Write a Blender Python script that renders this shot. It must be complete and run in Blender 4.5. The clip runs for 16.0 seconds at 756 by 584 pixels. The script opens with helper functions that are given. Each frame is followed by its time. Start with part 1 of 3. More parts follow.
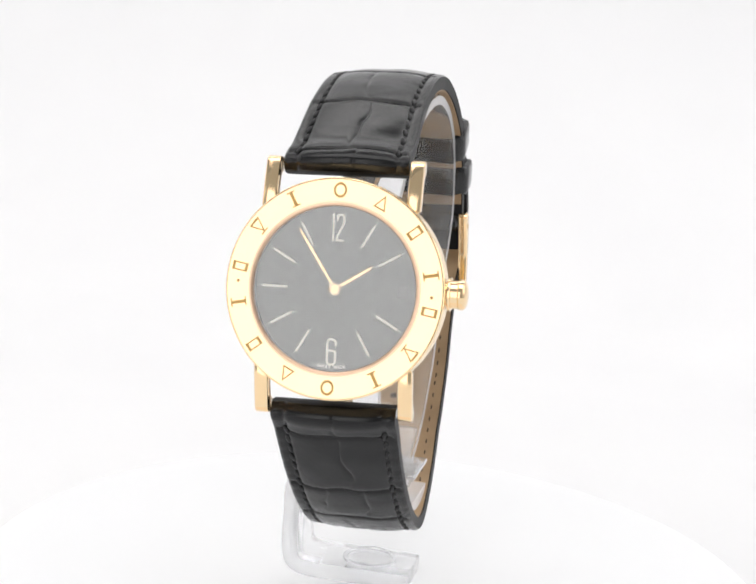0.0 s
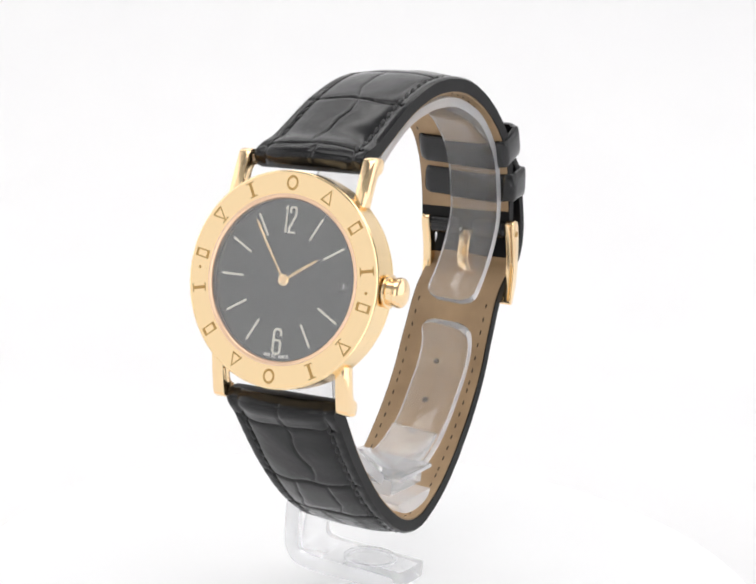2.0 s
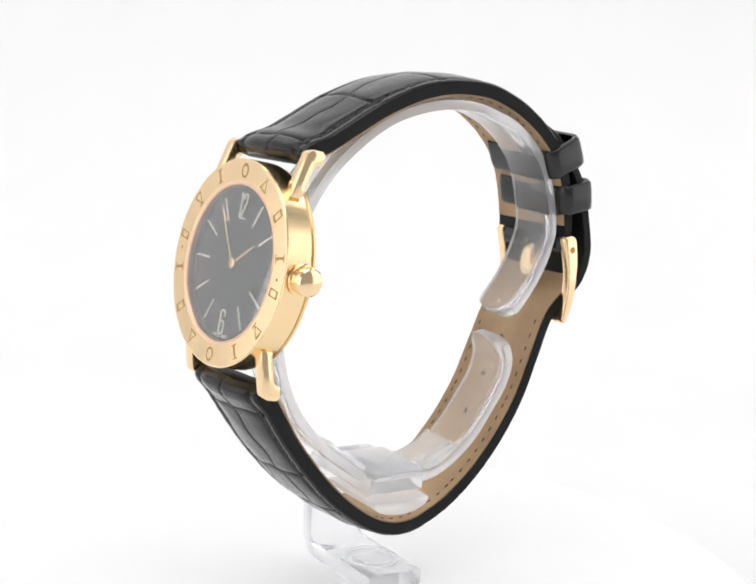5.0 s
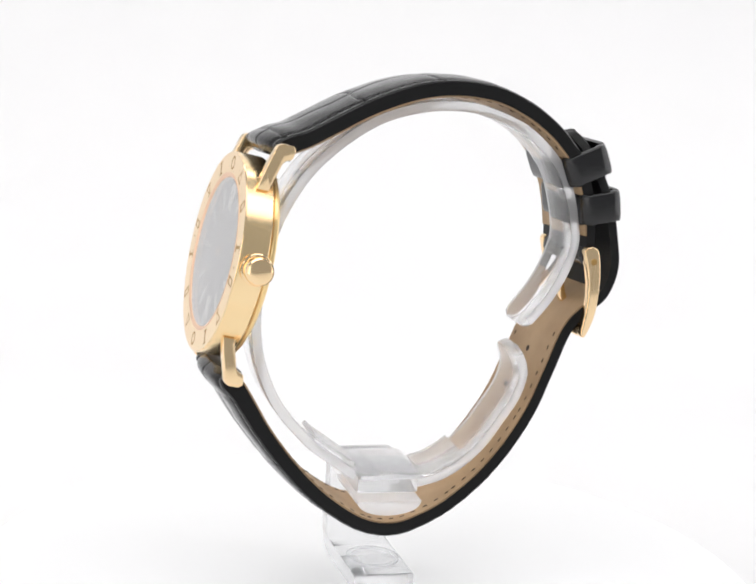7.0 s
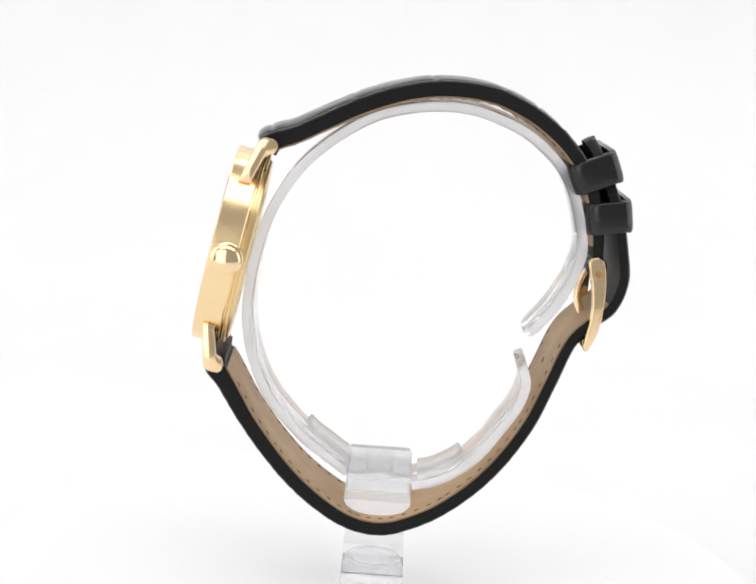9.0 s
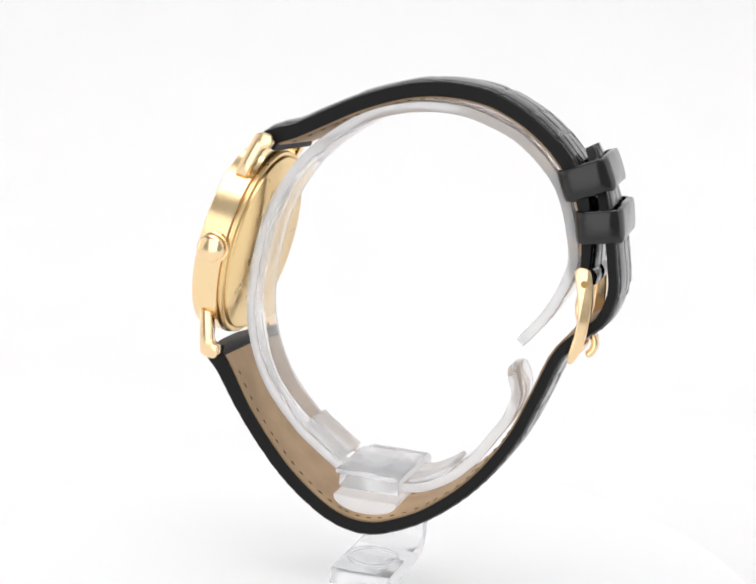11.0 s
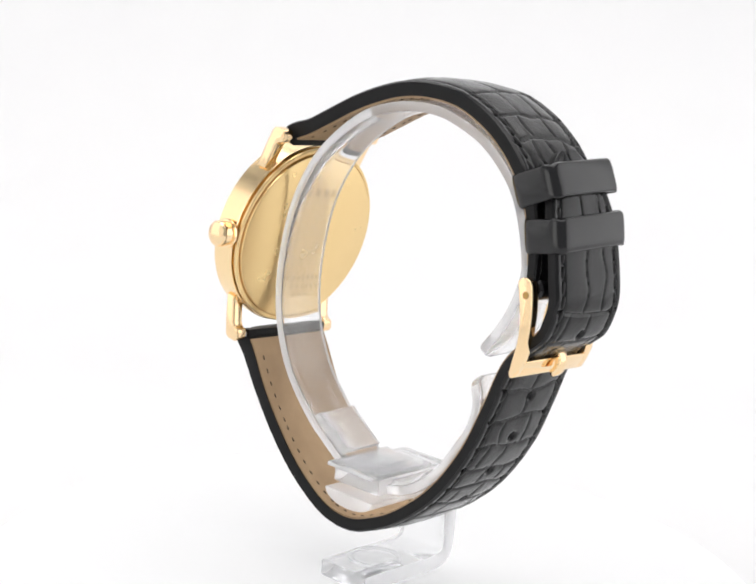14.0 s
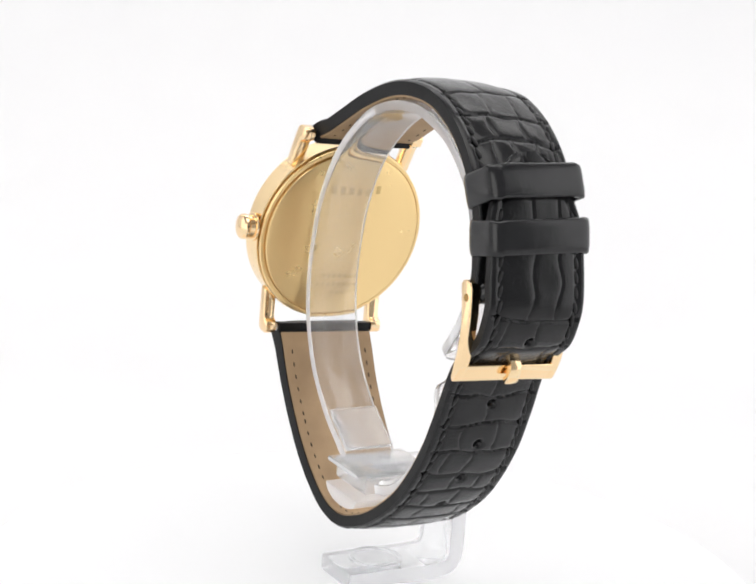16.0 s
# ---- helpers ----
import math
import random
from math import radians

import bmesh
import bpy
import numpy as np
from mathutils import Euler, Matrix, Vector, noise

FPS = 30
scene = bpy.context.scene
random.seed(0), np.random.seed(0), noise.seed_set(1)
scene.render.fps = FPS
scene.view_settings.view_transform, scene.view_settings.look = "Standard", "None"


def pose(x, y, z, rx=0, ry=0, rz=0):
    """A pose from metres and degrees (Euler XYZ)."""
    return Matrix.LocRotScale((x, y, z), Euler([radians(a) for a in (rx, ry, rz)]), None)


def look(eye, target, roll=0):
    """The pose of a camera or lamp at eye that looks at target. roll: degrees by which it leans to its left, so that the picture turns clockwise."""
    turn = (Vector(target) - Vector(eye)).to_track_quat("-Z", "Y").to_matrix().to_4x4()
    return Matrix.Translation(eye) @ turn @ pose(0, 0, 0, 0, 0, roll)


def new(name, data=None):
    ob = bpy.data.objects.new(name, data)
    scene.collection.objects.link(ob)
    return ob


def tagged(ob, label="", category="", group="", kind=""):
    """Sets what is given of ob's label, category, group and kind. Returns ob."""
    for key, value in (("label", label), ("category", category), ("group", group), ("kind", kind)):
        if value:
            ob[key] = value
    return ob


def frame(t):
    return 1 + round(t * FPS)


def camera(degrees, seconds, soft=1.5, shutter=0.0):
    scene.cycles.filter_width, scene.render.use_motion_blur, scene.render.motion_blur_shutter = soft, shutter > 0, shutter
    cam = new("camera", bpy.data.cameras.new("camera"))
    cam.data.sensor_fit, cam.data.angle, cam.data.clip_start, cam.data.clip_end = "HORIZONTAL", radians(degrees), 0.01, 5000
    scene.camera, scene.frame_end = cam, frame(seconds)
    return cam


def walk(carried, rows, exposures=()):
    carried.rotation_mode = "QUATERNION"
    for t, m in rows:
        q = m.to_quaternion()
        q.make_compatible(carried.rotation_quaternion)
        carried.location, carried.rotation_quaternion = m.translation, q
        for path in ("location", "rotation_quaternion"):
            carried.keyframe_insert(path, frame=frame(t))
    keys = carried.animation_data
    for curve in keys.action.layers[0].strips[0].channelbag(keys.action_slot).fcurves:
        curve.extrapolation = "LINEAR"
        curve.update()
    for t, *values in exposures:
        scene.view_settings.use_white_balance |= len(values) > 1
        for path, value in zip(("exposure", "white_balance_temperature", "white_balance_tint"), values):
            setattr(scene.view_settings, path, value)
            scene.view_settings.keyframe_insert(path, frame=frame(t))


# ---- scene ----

MM = 0.001
cam = camera(27.35, 16.0, soft=2.0)
EYE = (0.000607, -0.252431, 0.103017)
AIM = (-0.0023264, -0.0057617, 0.0497243)
walk(cam, [(0.0, look(EYE, AIM, 4.126)), (16.0, look(EYE, AIM, 4.126))], exposures=[(0.0, -0.035), (1.0, -0.03), (2.0, 0.0), (16.0, 0.0)])

# ---- light: a white photo tent, dim room outside, soft panels ----
world = bpy.data.worlds.new("room")
world.use_nodes = True
world.node_tree.nodes["Background"].inputs[0].default_value = (0.97, 0.98, 1.0, 1)
world.node_tree.nodes["Background"].inputs[1].default_value = 0.4
scene.world = world


def panel_lamp(name, eye, target, w, h, watts, colour=(1, 1, 1)):
    lamp = bpy.data.lights.new(name, "AREA")
    lamp.shape, lamp.size, lamp.size_y, lamp.energy, lamp.color = "RECTANGLE", w, h, watts, colour
    ob = new(name, lamp)
    ob.matrix_world = look(eye, target)
    return ob


panel_lamp("top_panel_lamp", (0.0, -0.12, 0.52), (0, -0.10, 0), 0.70, 0.28, 1.55, (1.0, 0.985, 0.97))
# fill added out of view to brighten the back wall
panel_lamp("wall_wash_lamp", (0.0, 0.29, 0.54), (0, 0.42, 0.20), 0.95, 0.10, 1.42, (1.0, 0.985, 0.97))
panel_lamp("front_panel_lamp", (-0.145, -0.37, 0.12), (-0.02, 0, 0.06), 0.23, 0.32, 0.36, (1.0, 0.985, 0.955))
panel_lamp("side_panel_lamp", (-0.47, -0.14, 0.16), (0, -0.14, 0.10), 0.56, 0.38, 0.40, (1.0, 0.985, 0.96))
panel_lamp("other_side_panel_lamp", (0.47, 0.02, 0.17), (0, 0.02, 0.08), 0.40, 0.40, 0.4)


# ---- materials ----
def material(name, colour, rough=0.5, metal=0.0, **more):
    m = bpy.data.materials.new(name)
    m.use_nodes = True
    b = m.node_tree.nodes["Principled BSDF"]
    b.inputs["Base Color"].default_value = (*colour, 1)
    b.inputs["Roughness"].default_value = rough
    b.inputs["Metallic"].default_value = metal
    for key, value in more.items():
        b.inputs[key.replace("_", " ")].default_value = value
    return m


def noise_node(m, scale, detail=4.0, stretch=(1, 1, 1)):
    t = m.node_tree
    co, mp, no = t.nodes.new("ShaderNodeTexCoord"), t.nodes.new("ShaderNodeMapping"), t.nodes.new("ShaderNodeTexNoise")
    mp.inputs["Scale"].default_value = stretch
    no.inputs["Scale"].default_value, no.inputs["Detail"].default_value = scale, detail
    t.links.new(co.outputs["Object"], mp.inputs["Vector"])
    t.links.new(mp.outputs["Vector"], no.inputs["Vector"])
    return no


def vary_colour(m, scale, low, high, stretch=(1, 1, 1), span=(0.3, 0.7)):
    t = m.node_tree
    no, ra = noise_node(m, scale, 5.0, stretch), t.nodes.new("ShaderNodeValToRGB")
    ra.color_ramp.elements[0].position, ra.color_ramp.elements[1].position = span
    ra.color_ramp.elements[0].color, ra.color_ramp.elements[1].color = (*low, 1), (*high, 1)
    t.links.new(no.outputs["Fac"], ra.inputs["Fac"])
    t.links.new(ra.outputs["Color"], t.nodes["Principled BSDF"].inputs["Base Color"])


def vary_rough(m, scale, low, high, stretch=(1, 1, 1)):
    t = m.node_tree
    no, ma = noise_node(m, scale, 4.0, stretch), t.nodes.new("ShaderNodeMapRange")
    ma.inputs["From Min"].default_value, ma.inputs["From Max"].default_value = 0.3, 0.7
    ma.inputs["To Min"].default_value, ma.inputs["To Max"].default_value = low, high
    t.links.new(no.outputs["Fac"], ma.inputs["Value"])
    t.links.new(ma.outputs["Result"], t.nodes["Principled BSDF"].inputs["Roughness"])


def relief(m, scale, strength, depth, stretch=(1, 1, 1), second=0):
    t = m.node_tree
    bu = t.nodes.new("ShaderNodeBump")
    bu.inputs["Strength"].default_value, bu.inputs["Distance"].default_value = strength, depth
    no = noise_node(m, scale, 6.0, stretch)
    if second:
        n2, ad = noise_node(m, second, 3.0, stretch), t.nodes.new("ShaderNodeMath")
        t.links.new(no.outputs["Fac"], ad.inputs[0])
        t.links.new(n2.outputs["Fac"], ad.inputs[1])
        t.links.new(ad.outputs[0], bu.inputs["Height"])
    else:
        t.links.new(no.outputs["Fac"], bu.inputs["Height"])
    t.links.new(bu.outputs["Normal"], t.nodes["Principled BSDF"].inputs["Normal"])


GOLD = material("polished_gold", (0.96, 0.72, 0.43), 0.12, 1.0)
vary_rough(GOLD, 260, 0.07, 0.17)
GOLD_SIDE = material("case_side_gold", (0.96, 0.73, 0.42), 0.17, 1.0)
vary_rough(GOLD_SIDE, 240, 0.17, 0.26)
relief(GOLD_SIDE, 500, 0.05, 0.00004, (1, 12, 1))
GOLD_BACK = material("case_back_gold", (0.88, 0.65, 0.32), 0.2, 1.0)
vary_rough(GOLD_BACK, 200, 0.26, 0.36)
relief(GOLD_BACK, 700, 0.08, 0.00004, (14, 1, 1))
ROSE = material("rose_gold_rim", (0.86, 0.60, 0.42), 0.34, 1.0)
ENGRAVED = material("engraved_gold", (0.46, 0.28, 0.10), 0.45, 1.0)
FAINT = material("faint_engraving", (0.66, 0.47, 0.22), 0.4, 1.0)
STEEL = material("spring_bar_steel", (0.62, 0.62, 0.64), 0.28, 1.0)
DIAL = material("black_lacquer_dial", (0.012, 0.013, 0.015), 0.1)
PRINT = material("dial_print", (0.88, 0.87, 0.84), 0.5)
MARK = material("pale_cream_mark", (0.95, 0.91, 0.80), 0.4)
DATE = material("date_disc", (0.03, 0.03, 0.032), 0.5)
LEATHER = material("black_crocodile_leather", (0.012, 0.012, 0.013), 0.2, 0.0, Specular_IOR_Level=0.33)
vary_colour(LEATHER, 180, (0.004, 0.004, 0.0045), (0.011, 0.011, 0.012))
vary_rough(LEATHER, 420, 0.06, 0.17)
relief(LEATHER, 1000, 0.3, 0.0001, (1, 1, 1), 4200)
LOOP_LEATHER = material("smooth_black_leather", (0.007, 0.007, 0.008), 0.22)
vary_rough(LOOP_LEATHER, 300, 0.1, 0.24)
relief(LOOP_LEATHER, 700, 0.12, 0.0001, (1, 1, 1), 3600)
LINING = material("tan_lining_leather", (0.36, 0.24, 0.13), 0.6)
vary_colour(LINING, 130, (0.30, 0.195, 0.105), (0.42, 0.285, 0.16))
relief(LINING, 2200, 0.3, 0.0001, (1, 1, 1), 6000)
EDGE_PAINT = material("matte_black_edge_paint", (0.006, 0.006, 0.0065), 0.5, 0.0, Specular_IOR_Level=0.2)
relief(EDGE_PAINT, 1500, 0.25, 0.0001)
THREAD = material("black_thread", (0.008, 0.008, 0.009), 0.55)
relief(THREAD, 6000, 0.5, 0.0001)
DARK_THREAD = material("dark_brown_thread", (0.035, 0.022, 0.014), 0.8)
WHITE = material("white_tent_cloth", (0.83, 0.83, 0.84), 0.9)
vary_colour(WHITE, 9, (0.815, 0.815, 0.825), (0.845, 0.845, 0.85))
relief(WHITE, 500, 0.05, 0.0003)
# grey picked to dim what the glossy strap mirrors from above
GREY = material("reflection_dimming_grey", (0.42, 0.42, 0.43), 0.9)
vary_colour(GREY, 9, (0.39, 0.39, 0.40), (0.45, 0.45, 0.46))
TABLE = material("white_turntable_plastic", (0.92, 0.92, 0.93), 0.45)
vary_colour(TABLE, 14, (0.91, 0.91, 0.92), (0.93, 0.93, 0.94))
# emission added to the platter so the watch's shadow on it stays pale
GLOW_TABLE = material("white_platter_plastic_added_glow", (0.42, 0.42, 0.43), 0.45, 0.0, Emission_Color=(1.0, 1.0, 1.0, 1), Emission_Strength=0.47)
vary_colour(GLOW_TABLE, 14, (0.41, 0.41, 0.42), (0.43, 0.43, 0.44))


def crystal_material():
    m = bpy.data.materials.new("sapphire_crystal")
    m.use_nodes = True
    t = m.node_tree
    t.nodes.remove(t.nodes["Principled BSDF"])
    lw, po, mu, tr, gl, mx = (t.nodes.new("ShaderNode" + n) for n in ("LayerWeight", "Math", "Math", "BsdfTransparent", "BsdfGlossy", "MixShader"))
    po.operation, po.inputs[1].default_value = "POWER", 4.0
    mu.operation, mu.inputs[1].default_value, mu.inputs[2].default_value = "MULTIPLY_ADD", 1.6, 0.13
    mu.use_clamp = True
    lw.inputs["Blend"].default_value = 0.5
    gl.inputs["Roughness"].default_value = 0.0
    t.links.new(lw.outputs["Facing"], po.inputs[0])
    t.links.new(po.outputs[0], mu.inputs[0])
    t.links.new(mu.outputs[0], mx.inputs[0])
    t.links.new(tr.outputs[0], mx.inputs[1])
    t.links.new(gl.outputs[0], mx.inputs[2])
    t.links.new(mx.outputs[0], t.nodes["Material Output"].inputs["Surface"])
    return m


CRYSTAL = crystal_material()


def acrylic_material(name, veil_share, rough=0.0):
    """Clear cast plastic that refracts; a white veil stands in for its bright reflections."""
    m = bpy.data.materials.new(name)
    m.use_nodes = True
    t = m.node_tree
    t.nodes.remove(t.nodes["Principled BSDF"])
    gl, df, tl, milk, veil = (t.nodes.new("ShaderNode" + n) for n in ("BsdfGlass", "BsdfDiffuse", "BsdfTranslucent", "MixShader", "MixShader"))
    gl.inputs["Roughness"].default_value, gl.inputs["IOR"].default_value = rough, 1.49
    gl.inputs["Color"].default_value = (0.99, 0.992, 0.996, 1)
    df.inputs["Color"].default_value = tl.inputs["Color"].default_value = (0.94, 0.94, 0.95, 1)
    milk.inputs[0].default_value, veil.inputs[0].default_value = 0.5, veil_share
    for a, out, b, at in ((df, 0, milk, 1), (tl, 0, milk, 2), (gl, 0, veil, 1), (milk, 0, veil, 2)):
        t.links.new(a.outputs[out], b.inputs[at])
    t.links.new(veil.outputs[0], t.nodes["Material Output"].inputs["Surface"])
    return m


def cut_edges(me, axis, least=0.35):
    """The sawn side faces of a plastic part are rougher than its polished faces."""
    me.materials.append(EDGE)
    for p in me.polygons:
        if abs(p.normal[axis]) > least:
            p.material_index = 1
    return me


# the white shares lighten these parts as bright surroundings reflected in them would
EDGE = acrylic_material("acrylic_cut_edge", 0.4, 0.1)
BELLY = acrylic_material("whitened_acrylic", 0.35)
ACRYLIC = acrylic_material("clear_acrylic", 0.1)
BLOCK = acrylic_material("moulded_acrylic", 0.14)
# rough enough to blur bright crossing reflections in the tab
TAB = acrylic_material("rough_acrylic", 0.12, 0.25)


# ---- mesh helpers (all sizes in millimetres) ----
def mesh_of(name, verts, faces, mat, angle=35):
    me = bpy.data.meshes.new(name)
    me.from_pydata([tuple(c * MM for c in v) for v in verts], [], faces)
    bm = bmesh.new()
    bm.from_mesh(me)
    bmesh.ops.recalc_face_normals(bm, faces=bm.faces)
    bm.to_mesh(me)
    bm.free()
    me.shade_smooth()
    me.set_sharp_from_angle(angle=radians(angle))
    me.materials.append(mat)
    return me


def part(name, me, parent, label="", m=None):
    ob = new(name, me)
    ob.parent = parent
    if m is not None:
        ob.matrix_local = m
    if label:
        ob["label"] = label
    return ob


def bevelled(name, verts, faces, mat, width, segments=2, limit=25):
    me = mesh_of(name, verts, faces, mat)
    bm = bmesh.new()
    bm.from_mesh(me)
    edges = [e for e in bm.edges if len(e.link_faces) == 2 and e.calc_face_angle(0) > radians(limit)]
    bmesh.ops.bevel(bm, geom=edges, offset=width * MM, segments=segments, profile=0.5, affect="EDGES", clamp_overlap=True)
    bm.to_mesh(me)
    bm.free()
    me.shade_smooth()
    me.set_sharp_from_angle(angle=radians(38))
    return me


def lathe(name, profile, mat, n=128, closed=True, angle=35):
    """Turns (radius, depth) round the depth axis y."""
    verts, faces, k = [], [], len(profile)
    for i in range(n):
        a = 2 * math.pi * i / n
        verts += [(r * math.sin(a), y, r * math.cos(a)) for r, y in profile]
    for i in range(n):
        j = (i + 1) % n
        for p in range(k if closed else k - 1):
            q = (p + 1) % k
            faces.append((i * k + p, i * k + q, j * k + q, j * k + p))
    if not closed:
        faces.append([i * k for i in range(n)])
        faces.append([i * k + k - 1 for i in range(n)])
    return mesh_of(name, verts, faces, mat, angle)


def prism(name, poly, x0, x1, mat, bevel=0.25, segments=2):
    """A (y, z) outline drawn out along x."""
    k = len(poly)
    verts = [(x0, y, z) for y, z in poly] + [(x1, y, z) for y, z in poly]
    faces = [list(range(k)), list(range(k, 2 * k))] + [(i, (i + 1) % k, k + (i + 1) % k, k + i) for i in range(k)]
    return bevelled(name, verts, faces, mat, bevel, segments)


def box(name, a, b, mat, bevel=0.2):
    v = [(x, y, z) for x in (a[0], b[0]) for y in (a[1], b[1]) for z in (a[2], b[2])]
    f = [(0, 1, 3, 2), (4, 5, 7, 6), (0, 1, 5, 4), (2, 3, 7, 6), (0, 2, 6, 4), (1, 3, 7, 5)]
    return bevelled(name, v, f, mat, bevel)


def spline(points, step):
    """Evenly spaced points on a smooth curve through the given ones."""
    p = [np.array(q, float) for q in points]
    p = [2 * p[0] - p[1]] + p + [2 * p[-1] - p[-2]]
    fine = []
    for i in range(1, len(p) - 2):
        a, b, c, d = p[i - 1:i + 3]
        ta, tb = (c - a) / 2, (d - b) / 2
        for u in np.linspace(0, 1, 24, endpoint=False):
            fine.append((2 * u**3 - 3 * u**2 + 1) * b + (u**3 - 2 * u**2 + u) * ta + (3 * u**2 - 2 * u**3) * c + (u**3 - u**2) * tb)
    fine = np.array(fine + [p[-2]])
    s = np.concatenate([[0], np.cumsum(np.linalg.norm(np.diff(fine, axis=0), axis=1))])
    n = max(2, int(s[-1] / step) + 1)
    at = np.linspace(0, s[-1], n)
    return np.stack([np.interp(at, s, fine[:, k]) for k in range(fine.shape[1])], 1), at


def outward(path, side):
    t = np.gradient(path, axis=0)
    t /= np.linalg.norm(t, axis=1)[:, None]
    return np.stack([-t[:, 1], t[:, 0]], 1) * side


def band(name, outer, side, thick, width, middle, height, mat, step=0.22, across=85, angle=50):
    """A strip whose outer face follows the (y, z) curve; height(s, v) lifts that face, v in mm from its middle."""
    path, s = spline(outer, step)
    n = outward(path, side)
    total = s[-1]
    verts, faces, k = [], [], across + 2
    for (y, z), (ny, nz), d in zip(path, n, s):
        w, c, th = width(d / total) / 2, middle(d / total), thick(d / total)
        for i in range(across):
            v = -w + 2 * w * i / (across - 1)
            h = height(d, v, w)
            verts.append((c + v, y + ny * h, z + nz * h))
        for v in (w, -w):
            verts.append((c + v * 0.985, y - ny * th, z - nz * th))
    for j in range(len(path) - 1):
        for i in range(k):
            q = (i + 1) % k
            faces.append((j * k + i, j * k + q, (j + 1) * k + q, (j + 1) * k + i))
    faces += [list(range(k)), [(len(path) - 1) * k + i for i in range(k)]]
    me = mesh_of(name, verts, faces, mat, angle)
    me.materials.append(EDGE_PAINT)
    for j in range(len(path) - 1):
        for i in (across - 1, across, across + 1):
            me.polygons[j * k + i].material_index = 1
    for p in me.polygons[-2:]:
        p.material_index = 1
    return me, path, n, s


def sweep(name, path, normals, halves, mat, middle=0.0, bevel=0.15):
    """A flat bar along a (y, z) path: halves are its half widths along x and along the normal."""
    hx, hn = halves
    verts, faces = [], []
    for (y, z), (ny, nz) in zip(path, normals):
        for sx, sn in ((-1, -1), (1, -1), (1, 1), (-1, 1)):
            verts.append((middle + sx * hx, y + sn * hn * ny, z + sn * hn * nz))
    m = len(path)
    for j in range(m - 1):
        for i in range(4):
            q = (i + 1) % 4
            faces.append((j * 4 + i, j * 4 + q, j * 4 + 4 + q, j * 4 + 4 + i))
    faces += [(0, 1, 2, 3), tuple((m - 1) * 4 + i for i in range(4))]
    return bevelled(name, verts, faces, mat, bevel, 2, 40)


def rod(name, radius, length, mat, n=24, bevel=0.1):
    """A rounded rod along x, centred."""
    prof = [(-length / 2, radius - bevel), (-length / 2 + bevel, radius), (length / 2 - bevel, radius), (length / 2, radius - bevel)]
    verts = [(x, r * math.cos(2 * math.pi * i / n), r * math.sin(2 * math.pi * i / n)) for x, r in prof for i in range(n)]
    faces = [(a * n + i, a * n + (i + 1) % n, (a + 1) * n + (i + 1) % n, (a + 1) * n + i) for a in range(3) for i in range(n)]
    faces += [list(range(n)), [3 * n + i for i in range(n)]]
    return mesh_of(name, verts, faces, mat)


def letters(name, text, size, mat, squeeze=1.0, depth=0.08, heavy=0.0):
    """Upright raised characters in the dial's plane, facing -y, centred."""
    cu = bpy.data.curves.new(name, "FONT")
    cu.body, cu.size, cu.align_x, cu.align_y = text, size * MM, "CENTER", "CENTER"
    cu.extrude = depth * MM / 2
    cu.offset = heavy * MM
    tmp = bpy.data.objects.new(name, cu)
    me = bpy.data.meshes.new_from_object(tmp)
    bpy.data.objects.remove(tmp)
    me.transform(Matrix.Rotation(math.pi / 2, 4, "X") @ Matrix.Diagonal((squeeze, 1, 1, 1)))
    me.materials.clear()
    me.materials.append(mat)
    return me


# ---- setting: tent floor, sweep, walls ----
def sheet(name, verts, faces, mat, label, kind="structure", category="wall"):
    me = mesh_of(name, verts, faces, mat, 60)
    return tagged(new(name, me), label, category, "", kind)


def tent():
    # floor that curves up into the back wall
    prof = [(-420, -14), (260, -14)]
    prof += [(260 + 160 * math.sin(a), -14 + 160 * (1 - math.cos(a))) for a in np.linspace(0.1, math.pi / 2, 14)]
    prof += [(420, 560)]
    th = [(y + (3 if i > 2 else 0), z - 3) for i, (y, z) in enumerate(prof)]
    k = len(prof)
    verts = [(x, y, z) for x in (-520, 520) for y, z in prof] + [(x, y, z) for x in (-520, 520) for y, z in th]
    faces = []
    for i in range(k - 1):
        faces += [(i, i + 1, k + i + 1, k + i), (2 * k + i, 2 * k + i + 1, 3 * k + i + 1, 3 * k + i)]
        faces += [(i, i + 1, 2 * k + i + 1, 2 * k + i), (k + i, k + i + 1, 3 * k + i + 1, 3 * k + i)]
    faces += [(0, k, 3 * k, 2 * k), (k - 1, 2 * k - 1, 4 * k - 1, 3 * k - 1)]
    sheet("floor", verts, faces, WHITE, "white cloth sweep rising into the back wall", category="floor")
    for name, x in (("wall_west", -523), ("wall_east", 520)):
        ob = new(name, box(name, (x, -200, -17), (x + 3, 423, 560), WHITE, 0.5))
        tagged(ob, "plain white side wall of the photo tent", "wall", "", "structure")
    # unseen ceiling, grey so that the upper strap reflects dark
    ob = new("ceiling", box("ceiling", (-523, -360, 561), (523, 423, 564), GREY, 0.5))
    tagged(ob, "plain grey top, added out of view to dim reflections", "ceiling", "", "structure")


tent()


def turntable():
    root = tagged(new("turntable"), "round white display turntable, glow added to its platter", "turntable")
    part("platter", lathe("platter", [(66.5, 0), (67.6, 0.3), (68.0, 1.0), (68.0, 5.0), (67.4, 5.6)], GLOW_TABLE, 160, False), root,
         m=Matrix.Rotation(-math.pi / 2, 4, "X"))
    part("foot", lathe("foot", [(55, 5.7), (55, 12.45)], TABLE, 96, False), root, m=Matrix.Rotation(-math.pi / 2, 4, "X"))
    return root


